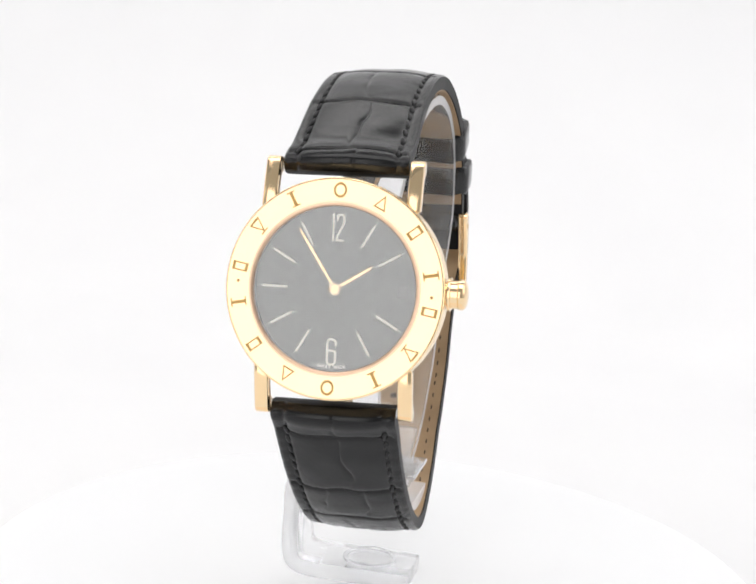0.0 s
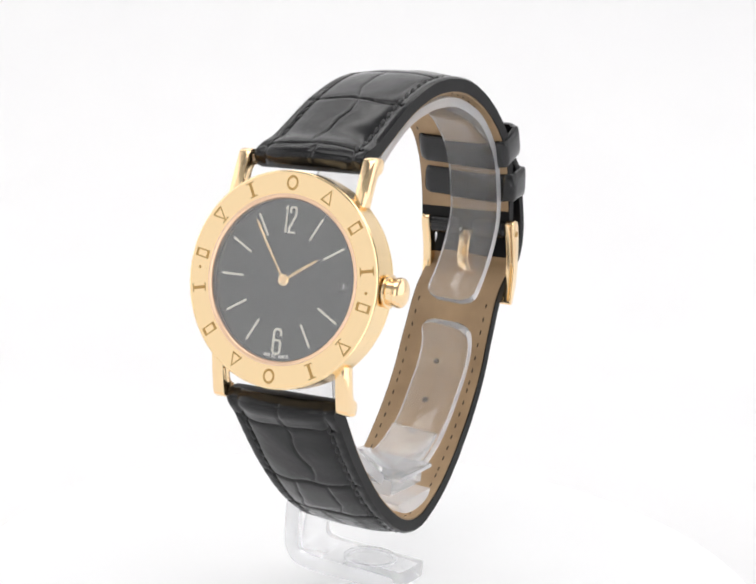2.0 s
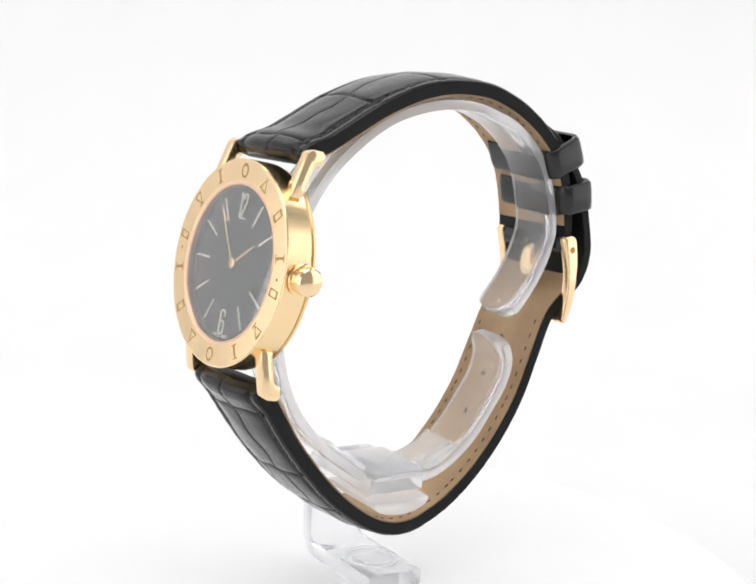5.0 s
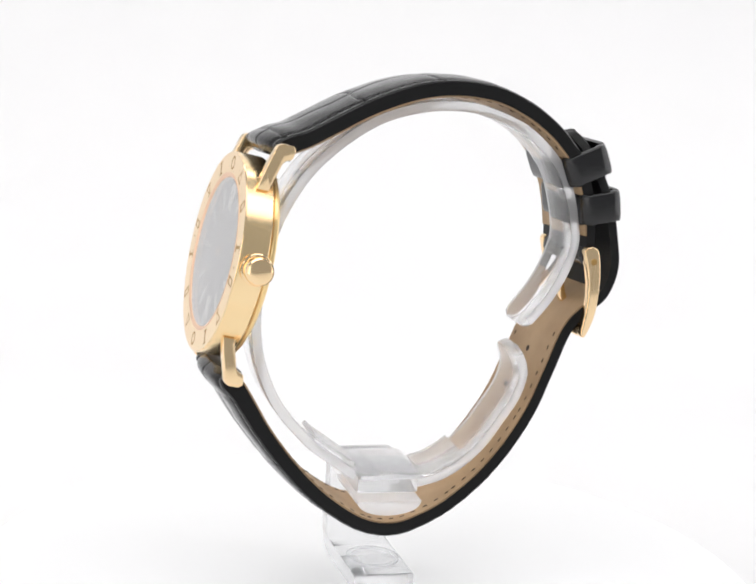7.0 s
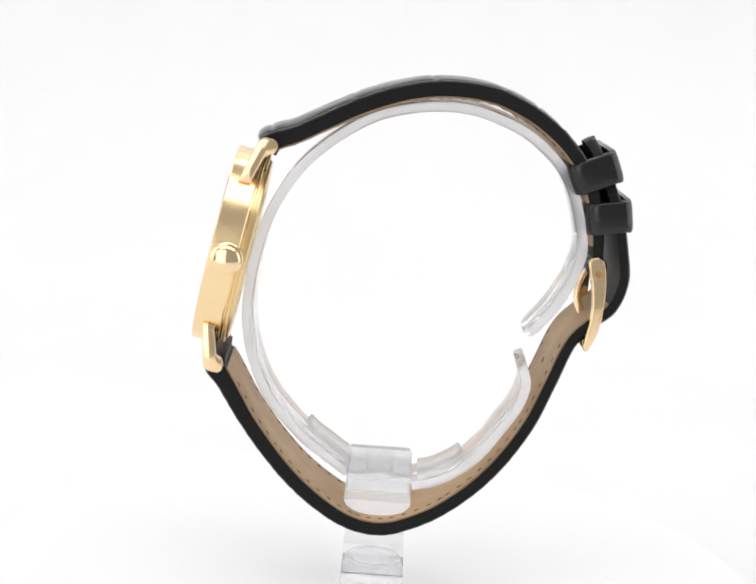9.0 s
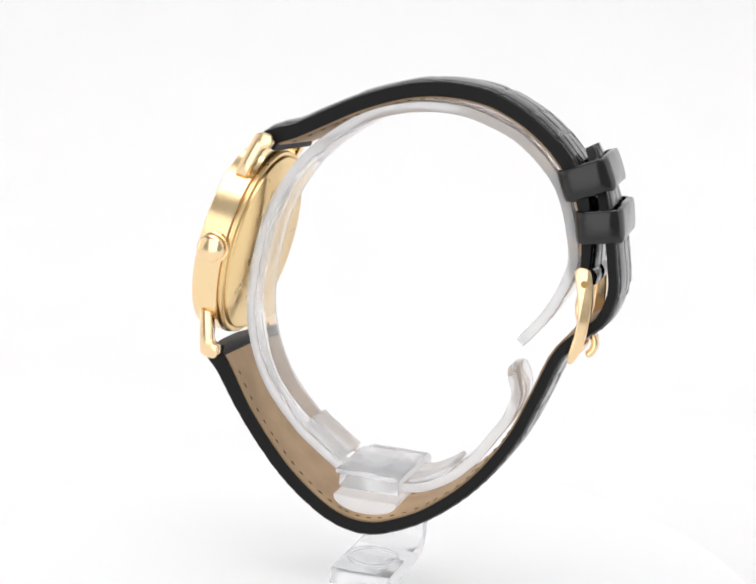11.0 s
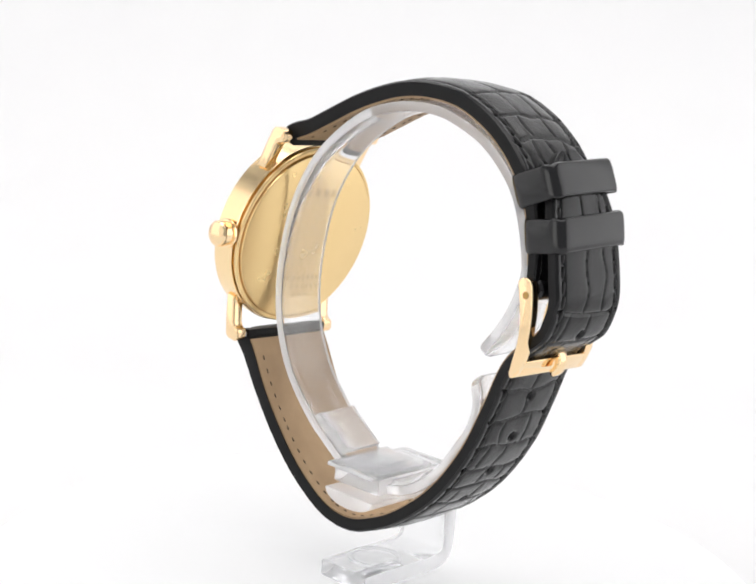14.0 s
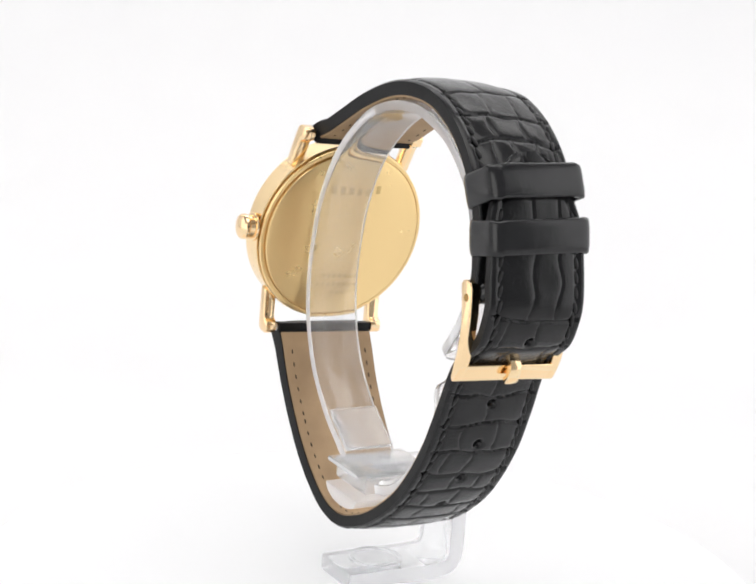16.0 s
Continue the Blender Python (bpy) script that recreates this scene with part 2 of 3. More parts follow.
# ---- the clear stand ----
def stand():
    root = tagged(new("watch_stand"), "clear acrylic watch stand with an open ring", "display stand")
    # C-shaped bracket: foot plate, upright at one end, top bar
    path, _ = spline([(7.2, 0.0), (0, 0.0), (-9.8, 0.0), (-12.8, 1.0), (-13.6, 3.8), (-13.6, 10), (-13.6, 13.6), (-12.8, 16.0), (-10.4, 16.8), (-4, 16.8), (5.5, 16.8)], 0.6)
    nn = outward(path, 1)
    h = 1.45
    me_v, me_f = [], []
    for (x, z), (nx, nz) in zip(path, nn):
        me_v += [(x + s * h * nx, y, z + s * h * nz) for s, y in ((-1, -5.3), (1, -5.3), (1, 5.3), (-1, 5.3))]
    for j in range(len(path) - 1):
        me_f += [(j * 4 + i, j * 4 + (i + 1) % 4, j * 4 + 4 + (i + 1) % 4, j * 4 + 4 + i) for i in range(4)]
    me_f += [(0, 1, 2, 3), tuple((len(path) - 1) * 4 + i for i in range(4))]
    part("bracket", cut_edges(bevelled("bracket", me_v, me_f, BLOCK, 0.3, 2, 40), 1, 0.9), root)
    part("foot_ring", lathe("foot_ring", [(4.6, -0.02), (4.6, -0.35), (3.9, -0.35), (3.9, -0.02)], ACRYLIC, 48), root, "thin raised ring on the foot",
         Matrix.Translation((-0.5 * MM, 0, 1.46 * MM)) @ Matrix.Rotation(-math.pi / 2, 4, "X"))
    # ring holder: block on top of the bar and a rounded belly under it
    part("holder_block", prism("holder_block", [(-5.5, 18.25), (5.5, 18.25), (5.5, 19.1), (-5.5, 19.1)], -7.2, 7.2, BLOCK, 0.3), root)
    cut_edges(root.children[-1].data, 0, 0.9)
    part("slot_insert", prism("slot_insert", [(-2.4, 18.35), (2.4, 18.35), (1.7, 18.95), (-1.7, 18.95)], -6.6, 6.6, BLOCK, 0.25), root)
    cut_edges(root.children[-1].data, 0, 0.9)
    belly = [(5.6 * math.sin(a), 14.9 - 2.9 * math.cos(a) ** 0.8) for a in np.linspace(-1.5, 1.5, 21)]
    part("belly", prism("belly", belly, -7.2, 7.2, BELLY, 0.12), root)
    cut_edges(root.children[-1].data, 0, 0.9)
    big = [(-5.7, 17.2), (-9.5, 19.8), (-14.5, 23.6), (-20.4, 30.5), (-23.8, 39), (-24.4, 48), (-22.4, 59.0), (-18.4, 67.3), (-13.4, 73.0), (-6.2, 78.1), (1, 80.5), (8.2, 81.1), (14.3, 80.0), (21.5, 76.7), (27.9, 70.0), (31.0, 60.2), (30.3, 54.5), (27.5, 48.6), (23.2, 43.0)]
    small = [(5.7, 15.6), (9.6, 16.6), (13.8, 19.0), (17.5, 22.6), (20.5, 27.0), (23.0, 31.2), (24.0, 35.6), (22.6, 40.0)]
    for name, ctrl, side in (("ring", big, 1), ("ring_arm", small, -1)):
        p, _ = spline(ctrl, 0.6)
        n = outward(p, side)
        mid = p - n * 0.85
        ob = part(name, ring_mesh(name, mid, n), root)
        # doubled tab where the strip enters the block
        tab = mid[2:18] - n[2:18] * 1.3
        part("clamp_tab", sweep("clamp_tab", tab, n[2:18], (4.5, 0.4), TAB, -0.9, 0.12), ob)
    for ob in root.children_recursive:
        ob.visible_shadow = False
    return root


def ring_mesh(name, mid, n, hx=4.8, hn=0.85, mx=-0.9):
    """A strip with soft corners whose free end is rounded."""
    verts, faces, m = [], [], len(mid)
    corner = [(-1, -1), (1, -1), (1, 1), (-1, 1)]
    s = np.concatenate([[0], np.cumsum(np.linalg.norm(np.diff(mid, axis=0), axis=1))])
    for (y, z), (ny, nz), d in zip(mid, n, s):
        left = s[-1] - d
        w = hx if left > 2.6 else hx - 2.4 + math.sqrt(max(0.0, 2.6**2 - (2.6 - left) ** 2)) * 2.4 / 2.6
        for sx, sn in corner:
            verts.append((mx + sx * w, y + sn * hn * ny, z + sn * hn * nz))
    for j in range(m - 1):
        faces += [(j * 4 + i, j * 4 + (i + 1) % 4, j * 4 + 4 + (i + 1) % 4, j * 4 + 4 + i) for i in range(4)]
    faces += [(0, 1, 2, 3), tuple((m - 1) * 4 + i for i in range(4))]
    return cut_edges(bevelled(name, verts, faces, ACRYLIC, 0.3, 2, 40), 0, 0.8)


# ---- the watch: x to the crown, y into the case, z to twelve o'clock ----
def bump(d, w):
    return math.exp(-(d / w) ** 2)


def wobble(a, seed, size=0.5):
    return size * noise.noise(Vector((a * 0.35, seed * 7.3, 1.7)))


def scale_height(rows, columns, pad, seed, holes=(), ruffle=0.0):
    """Padded leather with sunken seams between its scales: rows are seams across, columns(row) the seams along."""
    def height(s, v, w):
        e = abs(v) / w
        lip = 0.80
        h = pad(s) * (1 - min(1.0, e / lip) ** 3.2) if e < lip else 0.0
        groove = 0.22 * bump(abs(v) - w * lip, 0.42)
        row = 0
        deep = 0.0
        for k, r in enumerate(rows):
            line = r + wobble(v * 0.8, seed + k, 0.7) + 0.28 * math.sin(v * 0.2 + k * 2.1)
            if s > line:
                row = k + 1
            if e < 0.93:
                deep = max(deep, 0.26 * bump(s - line, 0.2) + 0.10 * bump(s - line, 0.7))
        for c in columns[row % len(columns)]:
            line = c + wobble(s * 0.7, seed + row * 3 + c, 1.1) + 0.11 * ((row + 1) % 3 - 1) * (s - rows[max(row - 1, 0)] - 5)
            if e < 0.76:
                deep = max(deep, 0.17 * bump(v - line, 0.17) + 0.05 * bump(v - line, 0.6))
        for hs, hv in holes:
            deep = max(deep, 1.5 * bump(math.hypot(s - hs, v - hv), 0.62))
        h += 0.10 * noise.noise(Vector((v * 0.22, s * 0.22, seed))) * (1 if e < lip else 0.3)
        edge = 0.35 * max(0.0, (e - 0.93) / 0.07) ** 2
        ripple = ruffle * abs(math.sin(math.pi * s / 2.7 + 0.6 * math.sin(s * 0.7))) * max(0.0, (e - 0.7) / 0.3) * min(1.0, max(0.0, (80 - s) / 20))
        start = 1.5 * max(0.0, 1 - s / 1.8) ** 2
        return h + ripple - deep - groove - edge - start
    return height


def stitch_mesh(name, mat, size=1.0):
    bm = bmesh.new()
    bmesh.ops.create_uvsphere(bm, u_segments=8, v_segments=6, radius=MM)
    bmesh.ops.transform(bm, matrix=Matrix.Diagonal((0.29 * size, 1.02 * size, 0.26 * size, 1)), verts=bm.verts)
    me = bpy.data.meshes.new(name)
    bm.to_mesh(me)
    bm.free()
    me.shade_smooth()
    me.materials.append(mat)
    return me


def stitches(owner, name, me, path, n, s, width, middle, lift, start, stop, pitch=2.2, lean=0.26):
    total = s[-1]
    for side in (-1, 1):
        d = start
        while d < total - stop:
            i = int(np.searchsorted(s, d))
            i = min(max(i, 1), len(s) - 2)
            y, z = path[i]
            ny, nz = n[i]
            t = (path[i + 1] - path[i - 1])
            t = t / np.linalg.norm(t)
            w = width(d / total) / 2
            rot = Matrix(((1, 0, 0), (0, t[0], ny), (0, t[1], nz))).to_4x4()
            at = Matrix.Translation(((middle(d / total) + side * w * 0.80) * MM, (y + ny * lift) * MM, (z + nz * lift) * MM))
            part(name, me, owner, m=at @ rot @ Matrix.Rotation(side * lean + random.uniform(-0.06, 0.06), 4, "Z"))
            d += pitch


def lining_of(name, outer, side, thick, width, middle, owner, cut=0.0):
    path, s = spline(outer, 0.8)
    n = outward(path, side)
    verts, faces, keep = [], [], int(len(path) * (1 - cut))
    for j in range(5, keep):
        f = s[j] / s[-1]
        w, c, th = width(f) / 2 - 0.35, middle(f), thick(f)
        (y, z), (ny, nz) = path[j], n[j]
        for v, d in ((-w, th + 0.02), (w, th + 0.02), (w, th + 0.30), (-w, th + 0.30)):
            verts.append((c + v, y - ny * d, z - nz * d))
    m = keep - 5
    for j in range(m - 1):
        faces += [(j * 4 + i, j * 4 + (i + 1) % 4, j * 4 + 4 + (i + 1) % 4, j * 4 + 4 + i) for i in range(4)]
    faces += [(0, 1, 2, 3), tuple((m - 1) * 4 + i for i in range(4))]
    return part("lining", mesh_of(name, verts, faces, LINING, 50), owner, "tan leather lining"), path, n, s


def loop_mesh(name, hx, hn, tall, thick, mat):
    """A keeper: a rounded rectangular band round the strap; x across, y out of the strap, z along it."""
    out, r, seg = [], 2.1, 8
    for cx, cy, a0 in ((hx - r, hn - r, 0), (-hx + r, hn - r, 90), (-hx + r, -hn + r, 180), (hx - r, -hn + r, 270)):
        out += [(cx + r * math.cos(radians(a0 + 90 * i / seg)), cy + r * math.sin(radians(a0 + 90 * i / seg)),
                 math.cos(radians(a0 + 90 * i / seg)), math.sin(radians(a0 + 90 * i / seg))) for i in range(seg + 1)]
    rows = [(-tall / 2, -thick * 0.5), (-tall / 2, -0.3), (-tall / 2 + 0.12, -0.1), (-tall / 2 + 0.4, 0), (-tall / 4, 0.1), (tall / 4, 0.1), (tall / 2 - 0.4, 0), (tall / 2 - 0.12, -0.1), (tall / 2, -0.3), (tall / 2, -thick), (0, -thick), (-tall / 2, -thick)]
    k, m = len(rows), len(out)
    verts = [(x + nx * o, y + ny * o, z + 0.12 * math.sin(i * 0.9)) for i, (x, y, nx, ny) in enumerate(out) for z, o in rows]
    faces = [(i * k + p, i * k + (p + 1) % k, ((i + 1) % m) * k + (p + 1) % k, ((i + 1) % m) * k + p) for i in range(m) for p in range(k)]
    return mesh_of(name, verts, faces, mat, 50)


def lerp(points):
    xs, ys = [p[0] for p in points], [p[1] for p in points]
    return lambda f: float(np.interp(f, xs, ys))


TOP = [(2.0, 17.6), (2.4, 19.4), (4.2, 20.9), (7.0, 22.4), (10.2, 24.9), (16.4, 29.7), (23.4, 33.7), (30.0, 35.8), (37.0, 36.4), (43.0, 35.2), (47.6, 33.3), (51.4, 30.9), (54.8, 27.8), (57.4, 23.8), (59.4, 18.6), (60.4, 14.4), (60.6, 12.2)]
LOW = [(2.0, -17.8), (2.6, -19.9), (5.0, -21.9), (10.0, -27.0), (15.2, -31.6), (20.4, -35.4), (25.4, -38.1), (30.2, -39.9), (34.5, -40.4), (38.7, -39.6), (42.6, -37.4), (46.0, -34.8), (49.4, -31.2), (52.5, -27.0), (55.2, -21.8), (57.5, -15.4), (58.9, -8.2), (60.2, -1.0), (62.4, 2.9), (65.0, 6.5), (65.6, 11.7), (64.1, 16.5), (62.2, 21.0), (59.7, 25.6), (56.9, 29.9), (54.6, 32.6)]
TOP_W, TOP_C = lerp([(0, 19.2), (0.3, 18.3), (1, 17.8)]), lerp([(0, 0.05), (0.25, 0.2), (0.5, 0.7), (0.75, 1.8), (1, 1.7)])
LOW_W, LOW_C = lerp([(0, 19.2), (0.3, 18.3), (0.62, 17.5), (0.72, 16.8), (0.85, 17.2), (0.92, 16.6), (0.95, 14.2), (0.97, 12.0), (0.985, 9.4), (0.995, 6.6), (1, 4.6)]), lerp([(0, -0.1), (0.3, 0.4), (0.5, 0.3), (0.65, 1.1), (0.8, 2.3), (1, 2.6)])
TOP_T, LOW_T = lerp([(0, 3.3), (0.04, 2.9), (0.1, 2.5), (0.5, 2.5), (0.8, 2.2), (1, 1.6)]), lerp([(0, 3.3), (0.04, 2.8), (0.1, 2.4), (0.4, 2.1), (0.6, 1.9), (1, 1.6)])

BUCKLE_X = 2.3


def straps(root):
    pair = ((0.3,), (-0.6,), (0.2,), (-3.4, 2.2), (-2.6, 3.0), (-4.0, 0.4, 4.2))
    h = scale_height([3.6, 18.0, 31.5, 42.5, 49.0, 54.5, 60.0, 65.5], ((1.2,), *pair), lambda s: 0.95 * (1 - s / 110), 3)
    me, path, n, s = band("buckle_strap", TOP, 1, TOP_T, TOP_W, TOP_C, h, LEATHER)
    upper = part("buckle_strap", me, root, "glossy black crocodile leather strap half, padded and stitched")
    thread, dark = stitch_mesh("stitch", THREAD), stitch_mesh("lining_stitch", DARK_THREAD, 0.48)
    stitches(upper, "stitch", thread, path, n, s, TOP_W, TOP_C, -0.12, 3.8, 14)
    _, p, nn, ss = lining_of("buckle_strap_lining", TOP, 1, TOP_T, TOP_W, TOP_C, upper, 0.042)
    stitches(upper, "lining_stitch", dark, p - nn * np.array([TOP_T(d / ss[-1]) + 0.31 for d in ss])[:, None], nn, ss, TOP_W, TOP_C, 0.0, 6, 16, 2.3, 0)

    cols = ((0.2,), (0.6,), (-4.2, 2.8), (-1.0, 4.4), (-3.6, 1.2), (0.4, 5.0), (-2.4, 3.4))
    rows = [5.6, 19.0, 29.0, 36.5, 41.0, 44.8, 48.2, 53.2, 58.0, 62.6, 67.2, 72.0, 77.0, 82.5, 88.0, 94.0, 99.5, 105.0]
    holes = [(63.3, 0.0), (71.0, 0.0), (78.6, 0.0), (86.4, 0.0), (101.0, 0.0)]
    h = scale_height(rows, cols, lambda s: 0.85 - 0.5 * min(1.0, s / 60), 11, holes, 0.06)
    me, path, n, s = band("hole_strap", LOW, -1, LOW_T, LOW_W, LOW_C, h, LEATHER)
    lower = part("hole_strap", me, root, "glossy black crocodile leather strap half with adjustment holes")
    stitches(lower, "stitch", thread, path, n, s, LOW_W, LOW_C, -0.12, 5.4, 8)
    _, p, nn, ss = lining_of("hole_strap_lining", LOW, -1, LOW_T, LOW_W, LOW_C, lower, 0.22)
    stitches(lower, "lining_stitch", dark, p - nn * np.array([LOW_T(d / ss[-1]) + 0.31 for d in ss])[:, None], nn, ss, LOW_W, LOW_C, 0.0, 7, 38, 2.3, 0)
    dot = lathe("punched_hole", [(0.55, 0), (0.5, 0.08)], DARK_THREAD, 20, False)
    for hs, _ in holes[:4]:
        i = int(np.searchsorted(ss, hs))
        a = math.atan2(nn[i][1], nn[i][0])
        q = p[i] - nn[i] * (LOW_T(hs / ss[-1]) + 0.33)
        part("punched_hole", dot, lower, "", Matrix.Translation((LOW_C(hs / ss[-1]) * MM, q[0] * MM, q[1] * MM)) @ Matrix.Rotation(a, 4, "X"))

    # keepers round both straps
    for label, (y, z), tangent, hx, hn in (("free black leather keeper loop near the strap tip", (55.35, 27.6), (-4.3, 6.6), 8.75, 4.15), ("fixed black leather keeper loop next to the buckle", (59.5, 21.35), (-2.2, 6.2), 9.1, 3.75)):
        a = math.atan2(-tangent[0], tangent[1])
        part("keeper_loop", loop_mesh("keeper_loop", hx, hn, 5.2, 1.0, LOOP_LEATHER), root, label,
             Matrix.Translation((2.4 * MM, y * MM, z * MM)) @ Matrix.Rotation(a, 4, "X") @ Matrix.Rotation(radians(3), 4, "Y"))


def buckle(root):
    # crescent arms that run into a bar of the same section
    arm = [(58.1, 13.3), (58.5, 14.0), (59.4, 14.35), (60.4, 14.15), (60.9, 13.5), (61.6, 11.6), (62.2, 9.4), (62.6, 6.8), (62.8, 4.4), (62.75, 2.4), (62.4, 0.6), (61.95, -0.85), (61.5, -1.1), (61.0, -0.5), (60.95, 1.6), (61.0, 3.6), (60.8, 5.8), (60.3, 8.0), (59.5, 10.1), (58.6, 12.1)]
    for x in (BUCKLE_X + 8.5, BUCKLE_X - 8.5):
        ob = part("buckle_arm", prism("buckle_arm", arm, x - (0.9 if x > 0 else 0.75), x + (0.75 if x > 0 else 0.9), GOLD, 0.3, 3), root, "polished gold pin buckle arm")
        out = 0.72 if x > 0 else -0.72
        part("pin_end", lathe("pin_end", [(0.62, 0), (0.5, -0.1), (0.3, -0.06)], ENGRAVED, 24, False), ob, "",
             Matrix.Translation(((x + out) * MM, 60.2 * MM, 11.85 * MM)) @ Matrix.Rotation(math.copysign(math.pi / 2, x), 4, "Z"))
    bar = [(62.78, 2.0), (62.4, 0.6), (61.95, -0.85), (61.5, -1.1), (61.0, -0.5), (61.0, 1.4), (61.6, 2.1)]
    part("buckle_bar", prism("buckle_bar", bar, BUCKLE_X - 8.0, BUCKLE_X + 8.0, GOLD, 0.3, 3), root, "polished gold buckle bar")
    part("buckle_pin", rod("buckle_pin", 0.5, 16.8, STEEL), root, "", Matrix.Translation((BUCKLE_X * MM, 60.2 * MM, 11.85 * MM)))
    for x, w in ((BUCKLE_X + 4.4, 6.2), (BUCKLE_X - 4.4, 6.2)):
        part("pin_wrap", rod("pin_wrap", 1.75, w, LOOP_LEATHER, 28, 0.4), root, "black leather fold round the buckle pin", Matrix.Translation((x * MM, 59.9 * MM, 12.6 * MM)))
    t, _ = spline([(60.3, 12.2), (59.4, 9.4), (59.6, 6.2), (61.2, 3.6), (63.1, 2.8), (63.75, 1.4), (63.5, 0.1), (62.9, -0.5)], 0.4)
    part("buckle_tongue", sweep("buckle_tongue", t, outward(t, -1), (1.0, 0.6), GOLD, BUCKLE_X, 0.3), root, "polished gold buckle tongue")


def flat_ring(name, poly_out, poly_in, mat, y0, y1):
    k = len(poly_out)
    verts = [(x, y, z) for y in (y0, y1) for ring in (poly_out, poly_in) for x, z in ring]
    faces = []
    for i in range(k):
        j = (i + 1) % k
        faces += [(i, j, k + j, k + i), (2 * k + i, 2 * k + j, 3 * k + j, 3 * k + i), (i, j, 2 * k + j, 2 * k + i), (k + i, k + j, 3 * k + j, 3 * k + i)]
    return mesh_of(name, verts, faces, mat, 30)


def ribbon(name, strokes, half, mat, y0=-0.08, y1=0.09):
    """Thin raised strokes in the dial's plane, each along a line of (x, z) points."""
    verts, faces = [], []
    for line in strokes:
        p = np.array(line, float)
        d = np.diff(p, axis=0)
        d /= np.linalg.norm(d, axis=1)[:, None]
        base, k = len(verts), len(p)
        for i in range(k):
            a, b = d[max(i - 1, 0)], d[min(i, k - 2)]
            m = a + b
            m /= np.linalg.norm(m)
            side = np.array([-m[1], m[0]]) * half / max(0.5, float(m @ b))
            for q in (p[i] - side, p[i] + side):
                verts += [(q[0], y0, q[1]), (q[0], y1, q[1])]
        for i in range(k - 1):
            o, e = base + 4 * i, base + 4 * i + 4
            faces += [(o, o + 2, e + 2, e), (o + 1, o + 3, e + 3, e + 1), (o, o + 1, e + 1, e), (o + 2, o + 3, e + 3, e + 2)]
        e = base + 4 * k - 4
        faces += [(base, base + 1, base + 3, base + 2), (e, e + 1, e + 3, e + 2)]
    return mesh_of(name, verts, faces, mat, 30)


def scaled(poly, f):
    cx, cz = sum(p[0] for p in poly) / len(poly), sum(p[1] for p in poly) / len(poly)
    return [(cx + (x - cx) * f, cz + (z - cz) * f) for x, z in poly]


def clock(r, degrees, y=0.0):
    a = radians(degrees)
    return Matrix.Translation((r * math.sin(a) * MM, y * MM, r * math.cos(a) * MM)) @ Matrix.Rotation(a, 4, "Y")


